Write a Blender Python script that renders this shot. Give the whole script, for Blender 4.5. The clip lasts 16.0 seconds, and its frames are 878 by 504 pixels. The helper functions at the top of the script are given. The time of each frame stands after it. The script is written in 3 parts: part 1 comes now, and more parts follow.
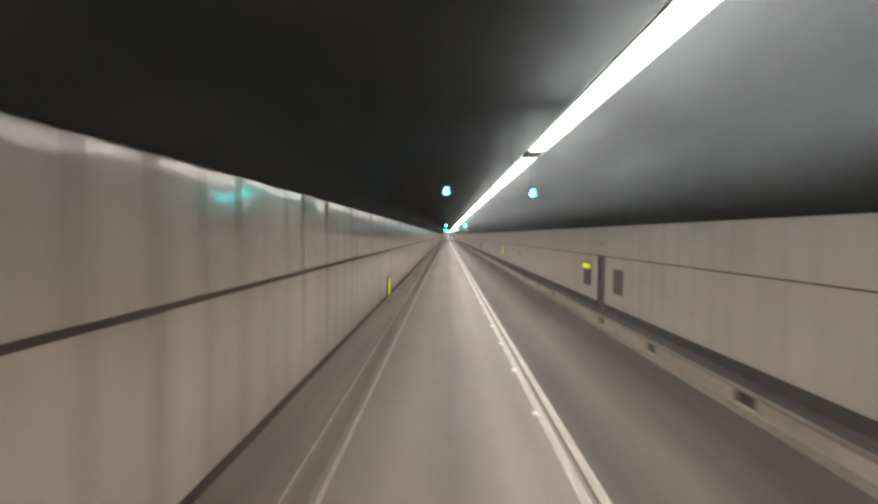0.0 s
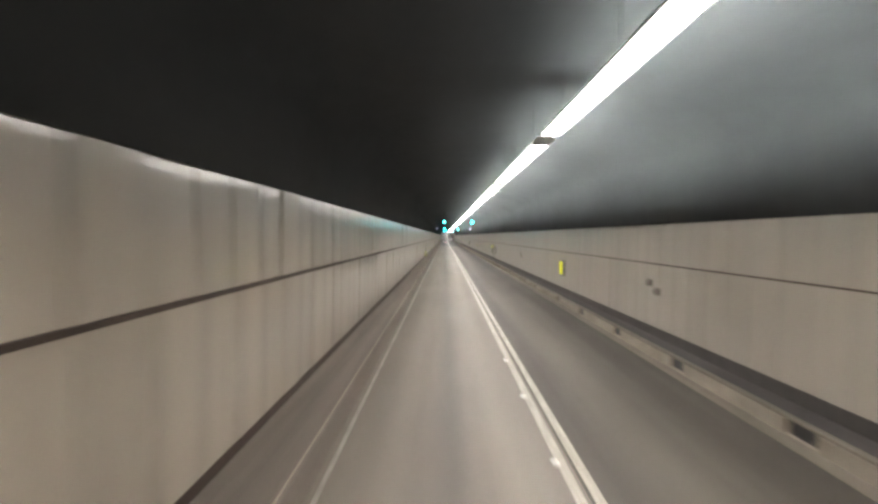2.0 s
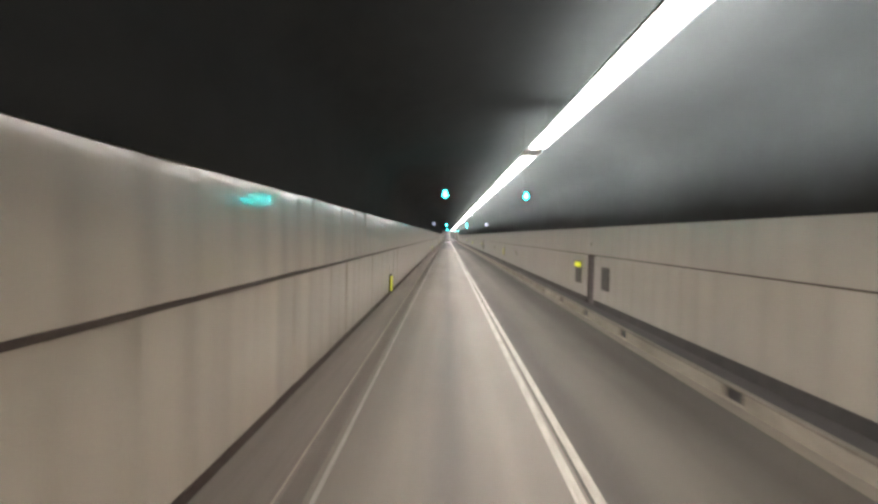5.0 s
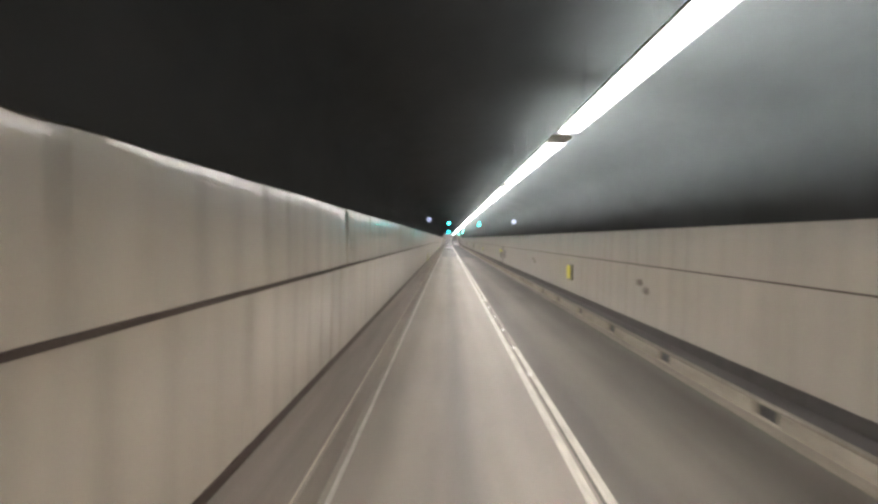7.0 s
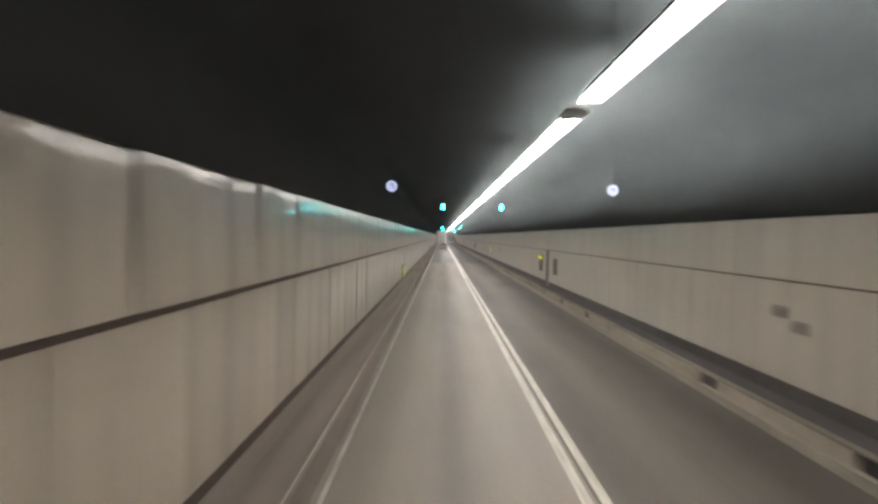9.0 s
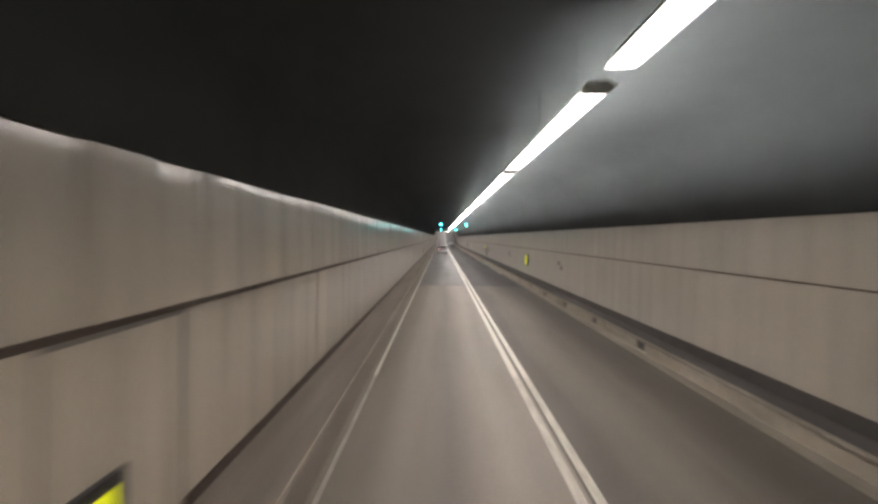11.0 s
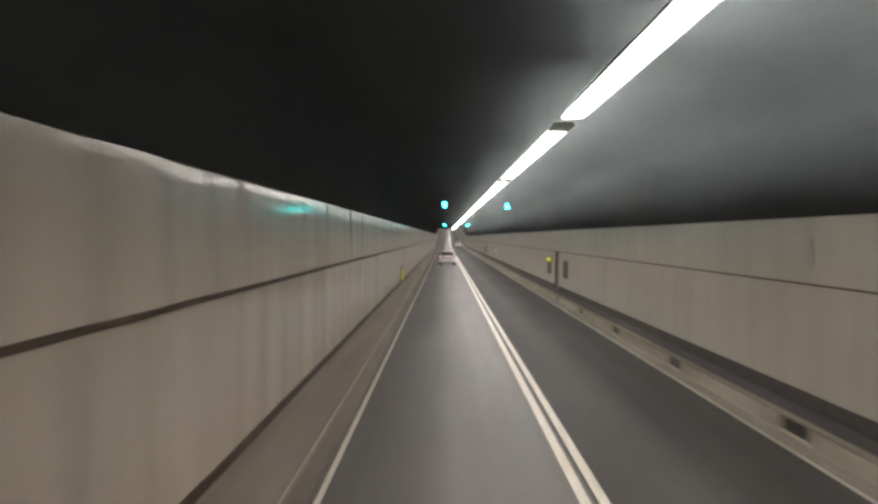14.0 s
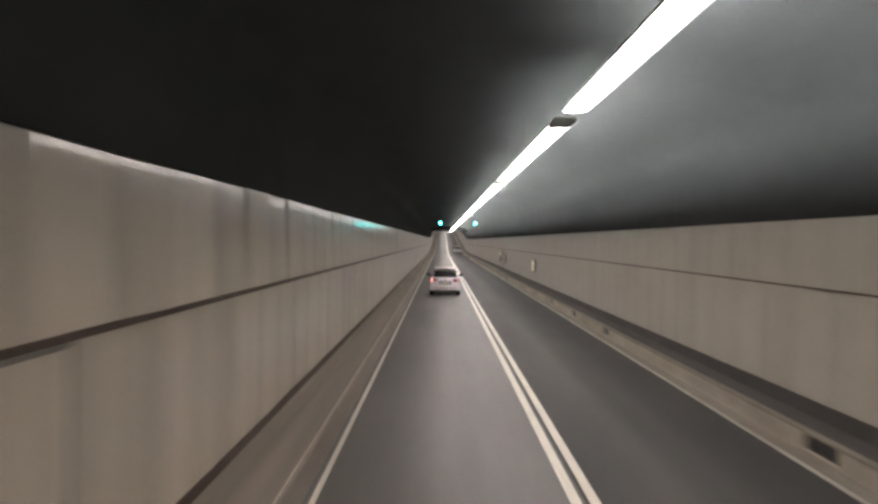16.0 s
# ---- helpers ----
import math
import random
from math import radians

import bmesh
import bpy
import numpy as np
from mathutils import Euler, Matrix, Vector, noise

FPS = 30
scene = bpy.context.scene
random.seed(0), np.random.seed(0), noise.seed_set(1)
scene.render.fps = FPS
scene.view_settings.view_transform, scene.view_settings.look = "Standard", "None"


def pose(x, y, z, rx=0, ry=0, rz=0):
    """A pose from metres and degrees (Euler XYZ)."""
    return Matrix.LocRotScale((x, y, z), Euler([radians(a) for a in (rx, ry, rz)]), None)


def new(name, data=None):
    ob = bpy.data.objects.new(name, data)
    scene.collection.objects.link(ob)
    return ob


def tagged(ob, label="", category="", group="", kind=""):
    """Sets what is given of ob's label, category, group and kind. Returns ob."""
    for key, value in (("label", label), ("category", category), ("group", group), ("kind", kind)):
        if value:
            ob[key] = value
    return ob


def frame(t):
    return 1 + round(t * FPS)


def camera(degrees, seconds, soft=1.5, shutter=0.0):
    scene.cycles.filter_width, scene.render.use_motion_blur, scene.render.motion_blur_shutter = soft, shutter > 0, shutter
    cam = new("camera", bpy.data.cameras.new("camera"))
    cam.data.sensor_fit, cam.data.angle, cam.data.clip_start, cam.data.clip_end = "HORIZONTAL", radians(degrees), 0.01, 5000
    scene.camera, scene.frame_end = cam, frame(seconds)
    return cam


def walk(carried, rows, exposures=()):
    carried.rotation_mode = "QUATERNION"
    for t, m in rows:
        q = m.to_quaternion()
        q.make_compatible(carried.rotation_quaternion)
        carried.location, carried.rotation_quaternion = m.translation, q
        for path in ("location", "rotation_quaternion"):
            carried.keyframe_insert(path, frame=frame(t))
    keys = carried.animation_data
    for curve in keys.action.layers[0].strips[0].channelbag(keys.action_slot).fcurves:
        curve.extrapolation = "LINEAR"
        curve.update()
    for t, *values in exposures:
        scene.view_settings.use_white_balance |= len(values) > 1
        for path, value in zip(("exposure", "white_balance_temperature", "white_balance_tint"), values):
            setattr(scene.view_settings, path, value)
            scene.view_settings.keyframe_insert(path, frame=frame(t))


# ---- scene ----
# ---- camera ----
EYE = 3.30            # eye above the road
cam = camera(68.5, 16.0, soft=3.0, shutter=0.5)


def travelled(t):
    return 19.1 * t - 0.03 * t * t - 0.0025 * t * (t - 8) * (t - 16)


SAG_Y, SAG_END, CREST_Y, CREST_END = 436.0, 484.0, 600.0, 660.0
GRADE = 0.054


def road_z(y):
    """Height of the carriageway: level, then a short sag into a constant climb that ends in a crest."""
    if y <= SAG_Y:
        return 0.0
    k = GRADE / (SAG_END - SAG_Y)
    z = 0.5 * k * (min(y, SAG_END) - SAG_Y) ** 2
    z += GRADE * max(0.0, min(y, CREST_Y) - SAG_END)
    if y > CREST_Y:
        d = min(y, CREST_END) - CREST_Y
        z += GRADE * d * (1 - d / (CREST_END - CREST_Y) / 2)
    return z


# seconds, place across the lane, turn to the left, tilt, lean
TURNS = [
    (0.0, -0.009, 0.64, -1.51, -1.33), (0.5, 0.009, 0.72, -1.45, -1.40), (1.0, -0.009, 0.62, -1.31, -1.18), (1.5, -0.012, 0.49, -1.44, -1.19),
    (2.0, 0.032, 0.51, -1.43, -1.27), (2.5, 0.052, 0.54, -1.63, -1.28), (3.0, 0.061, 0.28, -1.35, -1.31), (3.5, 0.121, 0.51, -1.78, -1.33),
    (4.0, 0.155, 0.59, -1.45, -1.25), (5.25, 0.035, 0.75, -1.49, -1.33), (6.5, -0.083, 0.99, -1.53, -1.45), (7.0, -0.103, 0.79, -1.18, -1.52),
    (7.5, -0.100, 0.64, -1.36, -1.27), (8.0, -0.112, 0.42, -1.27, -1.08), (8.5, -0.089, 0.24, -1.26, -1.20), (9.0, -0.067, 0.26, -1.39, -1.16),
    (10.25, -0.020, 0.22, -1.34, -1.08), (11.5, 0.030, 0.19, -1.29, -0.91), (12.0, 0.064, 0.51, -1.66, -1.47), (12.5, 0.031, 0.44, -1.25, -1.17),
    (13.0, 0.033, 0.59, -1.64, -1.23), (13.5, -0.004, 0.44, -1.27, -1.04), (14.0, -0.013, 0.51, -1.37, -1.24), (14.5, -0.035, 0.30, -1.31, -1.36),
    (15.0, -0.034, 0.27, -1.38, -1.26), (15.5, -0.009, 0.19, -1.49, -1.21), (16.0, 0.045, 0.16, -0.98, -0.98)]
walk(cam, [(t, pose(x, travelled(t), EYE + road_z(travelled(t)), 90 + tilt, lean, turn)) for t, x, turn, tilt, lean in TURNS],
     [(t, stops, kelvin, tint) for t, stops, kelvin, tint in (
         (0.0, 0.29, 6740, 14), (0.5, 0.12, 6740, 11), (1.0, 0.29, 6640, 10), (1.5, 0.37, 6740, 13), (2.0, 0.46, 6590, 11), (2.5, 0.46, 6640, 11), (3.0, 0.37, 6640, 11),
         (3.5, 0.34, 6640, 11), (4.2, 0.42, 6640, 11), (6.5, 0.39, 6590, 15), (7.0, 0.52, 6540, 11), (7.5, 0.42, 6640, 11), (8.0, 0.24, 6740, 13), (9.0, 0.24, 6590, 11),
         (11.5, -0.04, 6740, 15), (12.0, -0.08, 6590, 11), (12.5, 0.04, 6790, 12), (13.0, -0.04, 6740, 12), (14.0, 0.06, 6690, 11), (14.5, 0.04, 6640, 10), (15.0, -0.04, 6740, 13),
         (15.5, 0.09, 6690, 9), (16.0, 0.09, 6740, 15))])

# ---- world: next to no light reaches the closed tunnel from outside ----
world = bpy.data.worlds.new("world")
scene.world = world
world.use_nodes = True
world.node_tree.nodes["Background"].inputs[0].default_value = (0.010, 0.011, 0.013, 1)
world.node_tree.nodes["Background"].inputs[1].default_value = 0.2


# ---- materials ----
def material(name, base, rough=0.6, metal=0.0, coat=0.0):
    m = bpy.data.materials.new(name)
    m.use_nodes = True
    b = m.node_tree.nodes["Principled BSDF"]
    b.inputs["Base Color"].default_value = (*base, 1)
    b.inputs["Roughness"].default_value = rough
    b.inputs["Metallic"].default_value = metal
    b.inputs["Coat Weight"].default_value = coat
    return m


def glowing(name, colour, strength):
    m = material(name, (0.6, 0.6, 0.6), 0.4)
    b = m.node_tree.nodes["Principled BSDF"]
    b.inputs["Emission Color"].default_value = (*colour, 1)
    b.inputs["Emission Strength"].default_value = strength
    return m


def weathered(name, colours, rough, layers, bump=0.0, bump_scale=(40, 40, 40), per_piece=0.0, gloss=(0.0, 1.0)):
    """A surface whose colour runs between two tones by layered noise in metres; layers: ((sx, sy, sz), weight)."""
    m = material(name, colours[0], rough)
    nt = m.node_tree
    b = nt.nodes["Principled BSDF"]
    geo = nt.nodes.new("ShaderNodeNewGeometry")
    total = None
    for scale, weight in layers:
        mp = nt.nodes.new("ShaderNodeMapping")
        mp.inputs["Scale"].default_value = scale
        nt.links.new(geo.outputs["Position"], mp.inputs["Vector"])
        nz = nt.nodes.new("ShaderNodeTexNoise")
        nz.inputs["Scale"].default_value = 1.0
        nz.inputs["Detail"].default_value = 3.0
        nt.links.new(mp.outputs[0], nz.inputs["Vector"])
        sc = nt.nodes.new("ShaderNodeMath")
        sc.operation = "MULTIPLY_ADD"
        nt.links.new(nz.outputs["Fac"], sc.inputs[0])
        sc.inputs[1].default_value = weight
        if total:
            nt.links.new(total.outputs[0], sc.inputs[2])
        else:
            sc.inputs[2].default_value = 0.0
        total = sc
    if per_piece:
        info = nt.nodes.new("ShaderNodeObjectInfo")
        sc = nt.nodes.new("ShaderNodeMath")
        sc.operation = "MULTIPLY_ADD"
        nt.links.new(info.outputs["Random"], sc.inputs[0])
        sc.inputs[1].default_value = per_piece
        nt.links.new(total.outputs[0], sc.inputs[2])
        total = sc
    span = sum(w for _, w in layers) + per_piece
    ramp = nt.nodes.new("ShaderNodeMapRange")
    nt.links.new(total.outputs[0], ramp.inputs["Value"])
    ramp.inputs["From Min"].default_value = span * 0.3
    ramp.inputs["From Max"].default_value = span * 0.7
    mix = nt.nodes.new("ShaderNodeMix")
    mix.data_type = "RGBA"
    mix.inputs[6].default_value = (*colours[0], 1)
    mix.inputs[7].default_value = (*colours[1], 1)
    nt.links.new(ramp.outputs[0], mix.inputs[0])
    nt.links.new(mix.outputs[2], b.inputs["Base Color"])
    if gloss[0]:
        rr = nt.nodes.new("ShaderNodeMapRange")
        nt.links.new(ramp.outputs[0], rr.inputs["Value"])
        rr.inputs["To Min"].default_value, rr.inputs["To Max"].default_value = gloss
        nt.links.new(rr.outputs[0], b.inputs["Roughness"])
    if bump:
        mp = nt.nodes.new("ShaderNodeMapping")
        mp.inputs["Scale"].default_value = bump_scale
        nt.links.new(geo.outputs["Position"], mp.inputs["Vector"])
        nz = nt.nodes.new("ShaderNodeTexNoise")
        nz.inputs["Scale"].default_value = 1.0
        nz.inputs["Detail"].default_value = 2.0
        nt.links.new(mp.outputs[0], nz.inputs["Vector"])
        bp = nt.nodes.new("ShaderNodeBump")
        bp.inputs["Strength"].default_value = 1.0
        bp.inputs["Distance"].default_value = bump
        nt.links.new(nz.outputs["Fac"], bp.inputs["Height"])
        nt.links.new(bp.outputs[0], b.inputs["Normal"])
    return m


ENAMEL = weathered("cream_enamel", ((0.308, 0.266, 0.212), (0.514, 0.448, 0.358)), 0.22,
                   (((0.5, 0.5, 0.35), 0.8), ((1.3, 1.3, 0.10), 0.7), ((3.0, 3.0, 0.12), 1.2), ((9.0, 9.0, 0.3), 0.4), ((25.0, 25.0, 6.0), 0.3)),
                   bump=0.006, bump_scale=(1.0, 2.6, 0.25), per_piece=0.55, gloss=(0.16, 0.065))
for key, value in (("Specular IOR Level", 0.38), ("Coat Weight", 0.9), ("Coat Roughness", 0.40), ("Coat IOR", 1.62)):
    ENAMEL.node_tree.nodes["Principled BSDF"].inputs[key].default_value = value


def road_bands(m, bands):
    """Bands of tone along the road, wheel tracks among them: each band is (place across the road, half width, lighter
    or darker, strength).
    """
    nt = m.node_tree
    b = nt.nodes["Principled BSDF"]
    geo = nt.nodes.new("ShaderNodeNewGeometry")
    split = nt.nodes.new("ShaderNodeSeparateXYZ")
    nt.links.new(geo.outputs["Position"], split.inputs[0])
    wander = nt.nodes.new("ShaderNodeTexNoise")
    wander.noise_dimensions = "1D"
    wander.inputs["Scale"].default_value = 0.06
    nt.links.new(split.outputs["Y"], wander.inputs["W"])
    drift = nt.nodes.new("ShaderNodeMath")
    drift.operation = "MULTIPLY_ADD"
    nt.links.new(wander.outputs["Fac"], drift.inputs[0])
    drift.inputs[1].default_value = 0.35
    nt.links.new(split.outputs["X"], drift.inputs[2])
    for place, half, tone, strength in bands:
        chain = drift.outputs[0]
        for op, value in (("SUBTRACT", place + 0.175), ("DIVIDE", half), ("ABSOLUTE", 0.0)):
            node = nt.nodes.new("ShaderNodeMath")
            node.operation = op
            nt.links.new(chain, node.inputs[0])
            node.inputs[1].default_value = value
            chain = node.outputs[0]
        fall = nt.nodes.new("ShaderNodeMapRange")
        fall.interpolation_type = "SMOOTHSTEP"
        nt.links.new(chain, fall.inputs["Value"])
        fall.inputs["To Min"].default_value, fall.inputs["To Max"].default_value = strength, 0.0
        mix = nt.nodes.new("ShaderNodeMix")
        mix.data_type = "RGBA"
        nt.links.new(fall.outputs[0], mix.inputs[0])
        nt.links.new(b.inputs["Base Color"].links[0].from_socket, mix.inputs[6])
        mix.inputs[7].default_value = (*tone, 1)
        nt.links.new(mix.outputs[2], b.inputs["Base Color"])


def edge_streaks(m, depth):
    """Uneven darker streaks along the upright edges of each panel (panels are one unit wide in their own space)."""
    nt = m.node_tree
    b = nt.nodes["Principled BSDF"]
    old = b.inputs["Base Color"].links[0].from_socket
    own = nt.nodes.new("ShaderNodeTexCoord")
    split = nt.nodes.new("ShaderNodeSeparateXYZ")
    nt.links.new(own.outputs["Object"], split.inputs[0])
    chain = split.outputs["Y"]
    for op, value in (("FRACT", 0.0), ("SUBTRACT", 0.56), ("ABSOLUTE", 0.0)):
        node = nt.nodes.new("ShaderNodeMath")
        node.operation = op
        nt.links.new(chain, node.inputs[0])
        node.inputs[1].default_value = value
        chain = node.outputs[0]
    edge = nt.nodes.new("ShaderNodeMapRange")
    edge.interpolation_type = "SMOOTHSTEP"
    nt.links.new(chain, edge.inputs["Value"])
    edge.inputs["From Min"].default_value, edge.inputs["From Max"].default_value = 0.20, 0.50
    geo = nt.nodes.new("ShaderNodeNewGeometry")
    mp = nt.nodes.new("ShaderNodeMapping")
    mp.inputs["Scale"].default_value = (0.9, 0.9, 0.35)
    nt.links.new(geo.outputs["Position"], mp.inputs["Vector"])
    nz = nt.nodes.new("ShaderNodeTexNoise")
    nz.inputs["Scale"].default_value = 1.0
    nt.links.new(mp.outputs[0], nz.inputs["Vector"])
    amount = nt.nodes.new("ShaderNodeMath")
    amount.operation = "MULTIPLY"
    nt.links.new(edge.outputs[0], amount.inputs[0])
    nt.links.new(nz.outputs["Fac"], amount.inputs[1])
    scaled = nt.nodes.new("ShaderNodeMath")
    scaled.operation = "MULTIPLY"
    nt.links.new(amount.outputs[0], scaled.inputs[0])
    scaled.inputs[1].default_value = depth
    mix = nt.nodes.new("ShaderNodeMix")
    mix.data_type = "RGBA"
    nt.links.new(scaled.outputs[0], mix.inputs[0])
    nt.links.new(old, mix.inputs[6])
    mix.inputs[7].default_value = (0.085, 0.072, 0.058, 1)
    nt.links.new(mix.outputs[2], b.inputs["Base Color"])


edge_streaks(ENAMEL, 0.30)
ENAMEL_CLEAN = weathered("washed_cream_enamel", ((0.325, 0.294, 0.243), (0.455, 0.412, 0.341)), 0.25,
                         (((0.25, 0.25, 0.5), 1.2), ((1.3, 1.3, 0.10), 0.5), ((3.0, 3.0, 0.12), 0.5), ((25.0, 25.0, 6.0), 0.3)),
                         bump=0.006, bump_scale=(1.0, 1.1, 0.2), per_piece=0.3, gloss=(0.20, 0.12))
for key, value in (("Specular IOR Level", 0.38), ("Coat Weight", 1.0), ("Coat Roughness", 0.38), ("Coat IOR", 1.7)):
    ENAMEL_CLEAN.node_tree.nodes["Principled BSDF"].inputs[key].default_value = value
edge_streaks(ENAMEL_CLEAN, 0.12)
WALLBACK = weathered("joint_grey", ((0.10, 0.09, 0.08), (0.16, 0.14, 0.12)), 0.8, (((3, 3, 3), 1.0),))
ASPHALT_OLD = weathered("worn_asphalt", ((0.142, 0.124, 0.099), (0.215, 0.188, 0.150)), 0.6,
                        (((0.8, 0.02, 1.0), 1.0), ((0.5, 0.12, 1.0), 0.7), ((5.0, 0.3, 1.0), 0.2), ((60, 60, 60), 0.3)),
                        bump=0.004, bump_scale=(90, 90, 90), gloss=(0.72, 0.55))
# Stained, and toned darker because the near lane's headlight glow is not lit
ASPHALT_SIDE = weathered("stained_dimmed_asphalt", ((0.043, 0.037, 0.029), (0.104, 0.091, 0.070)), 0.6,
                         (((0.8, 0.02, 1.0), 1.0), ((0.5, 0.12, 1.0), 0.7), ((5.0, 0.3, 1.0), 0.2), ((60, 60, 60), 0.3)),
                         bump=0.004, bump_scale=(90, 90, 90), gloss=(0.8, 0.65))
ASPHALT_NEW = weathered("fresh_asphalt", ((0.055, 0.050, 0.045), (0.092, 0.084, 0.076)), 0.6,
                        (((0.8, 0.02, 1.0), 1.0), ((0.6, 0.15, 1.0), 0.6), ((5.0, 0.3, 1.0), 0.2), ((60, 60, 60), 0.3)),
                        bump=0.004, bump_scale=(90, 90, 90), gloss=(0.64, 0.48))
# Fresh asphalt with the same dimmer light put into its colour
ASPHALT_NEW_SIDE = weathered("fresh_dimmed_asphalt", ((0.019, 0.018, 0.016), (0.038, 0.035, 0.031)), 0.6,
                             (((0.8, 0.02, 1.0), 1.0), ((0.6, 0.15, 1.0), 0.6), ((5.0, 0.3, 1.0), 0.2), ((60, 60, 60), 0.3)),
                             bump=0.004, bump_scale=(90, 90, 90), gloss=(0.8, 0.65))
road_bands(ASPHALT_OLD, ((0.2, 0.45, (0.085, 0.076, 0.064), 0.5), (-0.65, 0.45, (0.26, 0.228, 0.185), 0.35), (1.05, 0.45, (0.26, 0.228, 0.185), 0.35)))
# the last band darkens the asphalt towards the kerb
road_bands(ASPHALT_SIDE, ((3.3, 0.9, (0.136, 0.120, 0.094), 0.55), (2.45, 0.35, (0.052, 0.044, 0.034), 0.45), (4.9, 0.85, (0.040, 0.033, 0.024), 0.6)))
road_bands(ASPHALT_NEW, ((0.2, 0.5, (0.135, 0.126, 0.118), 0.45), (-0.75, 0.4, (0.055, 0.049, 0.045), 0.4), (1.15, 0.4, (0.055, 0.049, 0.045), 0.4)))
road_bands(ASPHALT_NEW_SIDE, ((3.2, 0.8, (0.062, 0.058, 0.052), 0.5), (4.9, 0.8, (0.017, 0.015, 0.013), 0.5)))
KERB = weathered("kerb_concrete", ((0.22, 0.192, 0.150), (0.39, 0.343, 0.275)), 0.8,
                 (((1.0, 0.35, 1.0), 1.0), ((4, 2.0, 4), 0.6), ((30, 30, 30), 0.3)), bump=0.003, bump_scale=(30, 30, 30))
GUTTER = weathered("gutter_concrete", ((0.130, 0.112, 0.087), (0.235, 0.205, 0.162)), 0.8,
                   (((2.0, 0.25, 1.0), 1.0), ((6, 2.0, 4), 0.6), ((30, 30, 30), 0.3)), bump=0.003, bump_scale=(30, 30, 30))
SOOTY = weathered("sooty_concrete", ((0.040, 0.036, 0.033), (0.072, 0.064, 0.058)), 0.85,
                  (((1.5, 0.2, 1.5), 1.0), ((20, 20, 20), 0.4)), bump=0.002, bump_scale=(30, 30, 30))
LEDGE_TOP = weathered("dusty_concrete", ((0.125, 0.106, 0.086), (0.210, 0.181, 0.148)), 0.75,
                      (((3.0, 0.12, 1.5), 1.0), ((20, 20, 20), 0.4)), bump=0.002, bump_scale=(30, 30, 30))
RAILDARK = weathered("dark_brown_trim", ((0.034, 0.021, 0.015), (0.064, 0.041, 0.029)), 0.7, (((2, 2, 2), 1.0), ((20, 8, 20), 0.5)))
SKIRTING = weathered("sooty_skirting", ((0.040, 0.036, 0.033), (0.064, 0.057, 0.051)), 0.75, (((2, 2, 2), 1.0), ((20, 8, 20), 0.5)))
PAINT_OLD = weathered("worn_road_paint", ((0.24, 0.218, 0.176), (0.54, 0.505, 0.425)), 0.6, (((12, 1.1, 1), 1.0), ((40, 25, 1), 0.8)))
PAINT_FAINT = weathered("faded_road_paint", ((0.20, 0.180, 0.150), (0.46, 0.425, 0.365)), 0.65, (((12, 1.1, 1), 1.0), ((40, 25, 1), 0.8)))
PAINT_GHOST = weathered("ghost_road_paint", ((0.10, 0.088, 0.07), (0.30, 0.27, 0.225)), 0.7, (((12, 0.5, 1), 1.0), ((40, 25, 1), 0.8)))
PAINT_NEW = weathered("bright_road_paint", ((0.45, 0.415, 0.35), (0.64, 0.60, 0.51)), 0.55, (((12, 1.1, 1), 1.0), ((40, 25, 1), 0.6)))
CEILING = weathered("sooty_ceiling", ((0.050, 0.053, 0.055), (0.064, 0.067, 0.069)), 0.95,
                    (((0.4, 0.15, 0.4), 1.0), ((2.5, 1.2, 2.5), 0.5)))
CEILING.node_tree.nodes["Principled BSDF"].inputs["Specular IOR Level"].default_value = 0.05
HOUSING = weathered("grey_housing", ((0.50, 0.50, 0.49), (0.62, 0.62, 0.60)), 0.5, (((4, 4, 4), 1.0),))
CAP = weathered("white_end_cap", ((0.76, 0.76, 0.74), (0.84, 0.84, 0.82)), 0.5, (((6, 6, 6), 1.0),))
BLACK = weathered("black_metal", ((0.012, 0.012, 0.012), (0.025, 0.025, 0.025)), 0.5, (((6, 6, 6), 1.0),))
CABINET = weathered("grey_cabinet", ((0.10, 0.092, 0.082), (0.15, 0.138, 0.122)), 0.4, (((3, 3, 3), 1.0), ((18, 18, 4), 0.4)))
GRILLE = weathered("dark_grille", ((0.055, 0.048, 0.043), (0.085, 0.075, 0.067)), 0.6, (((3, 3, 3), 1.0), ((18, 18, 4), 0.4)))
DOORBROWN = weathered("dark_brown_door", ((0.034, 0.021, 0.021), (0.055, 0.034, 0.034)), 0.45, (((3, 3, 1), 1.0), ((18, 18, 4), 0.4)))
BRACKET = weathered("dusty_bracket", ((0.17, 0.152, 0.128), (0.25, 0.225, 0.19)), 0.6, (((6, 6, 6), 1.0), ((30, 30, 30), 0.4)))
JAMB = weathered("pale_jamb", ((0.42, 0.39, 0.35), (0.52, 0.48, 0.43)), 0.4, (((3, 3, 3), 1.0),))
# Added glow that lights the ceiling's right side in place of lens glare
SIDEGLOW = glowing("added_side_glow", (0.95, 1.0, 0.96), 355)
# Added upward glow that draws a haze on the ceiling around each lamp
TOPGLOW = glowing("added_top_glow", (0.95, 1.0, 0.96), 7)
# Added glow that whitens the lamp's dark rim and its wall reflection
EDGE = glowing("added_edge_glow", (1.0, 0.98, 0.95), 7.0)
LAMP = glowing("lamp_diffuser", (1.0, 0.955, 0.922), 45.5)
GREEN = glowing("signal_green", (0.004, 0.80, 0.79), 80)
YELLOW = glowing("sign_yellow", (0.78, 0.83, 0.015), 0.58)
YELLOW.node_tree.nodes["Principled BSDF"].inputs["Base Color"].default_value = (0.34, 0.33, 0.0, 1)
PALEYELLOW = glowing("sign_pale_yellow", (0.84, 0.79, 0.56), 0.42)
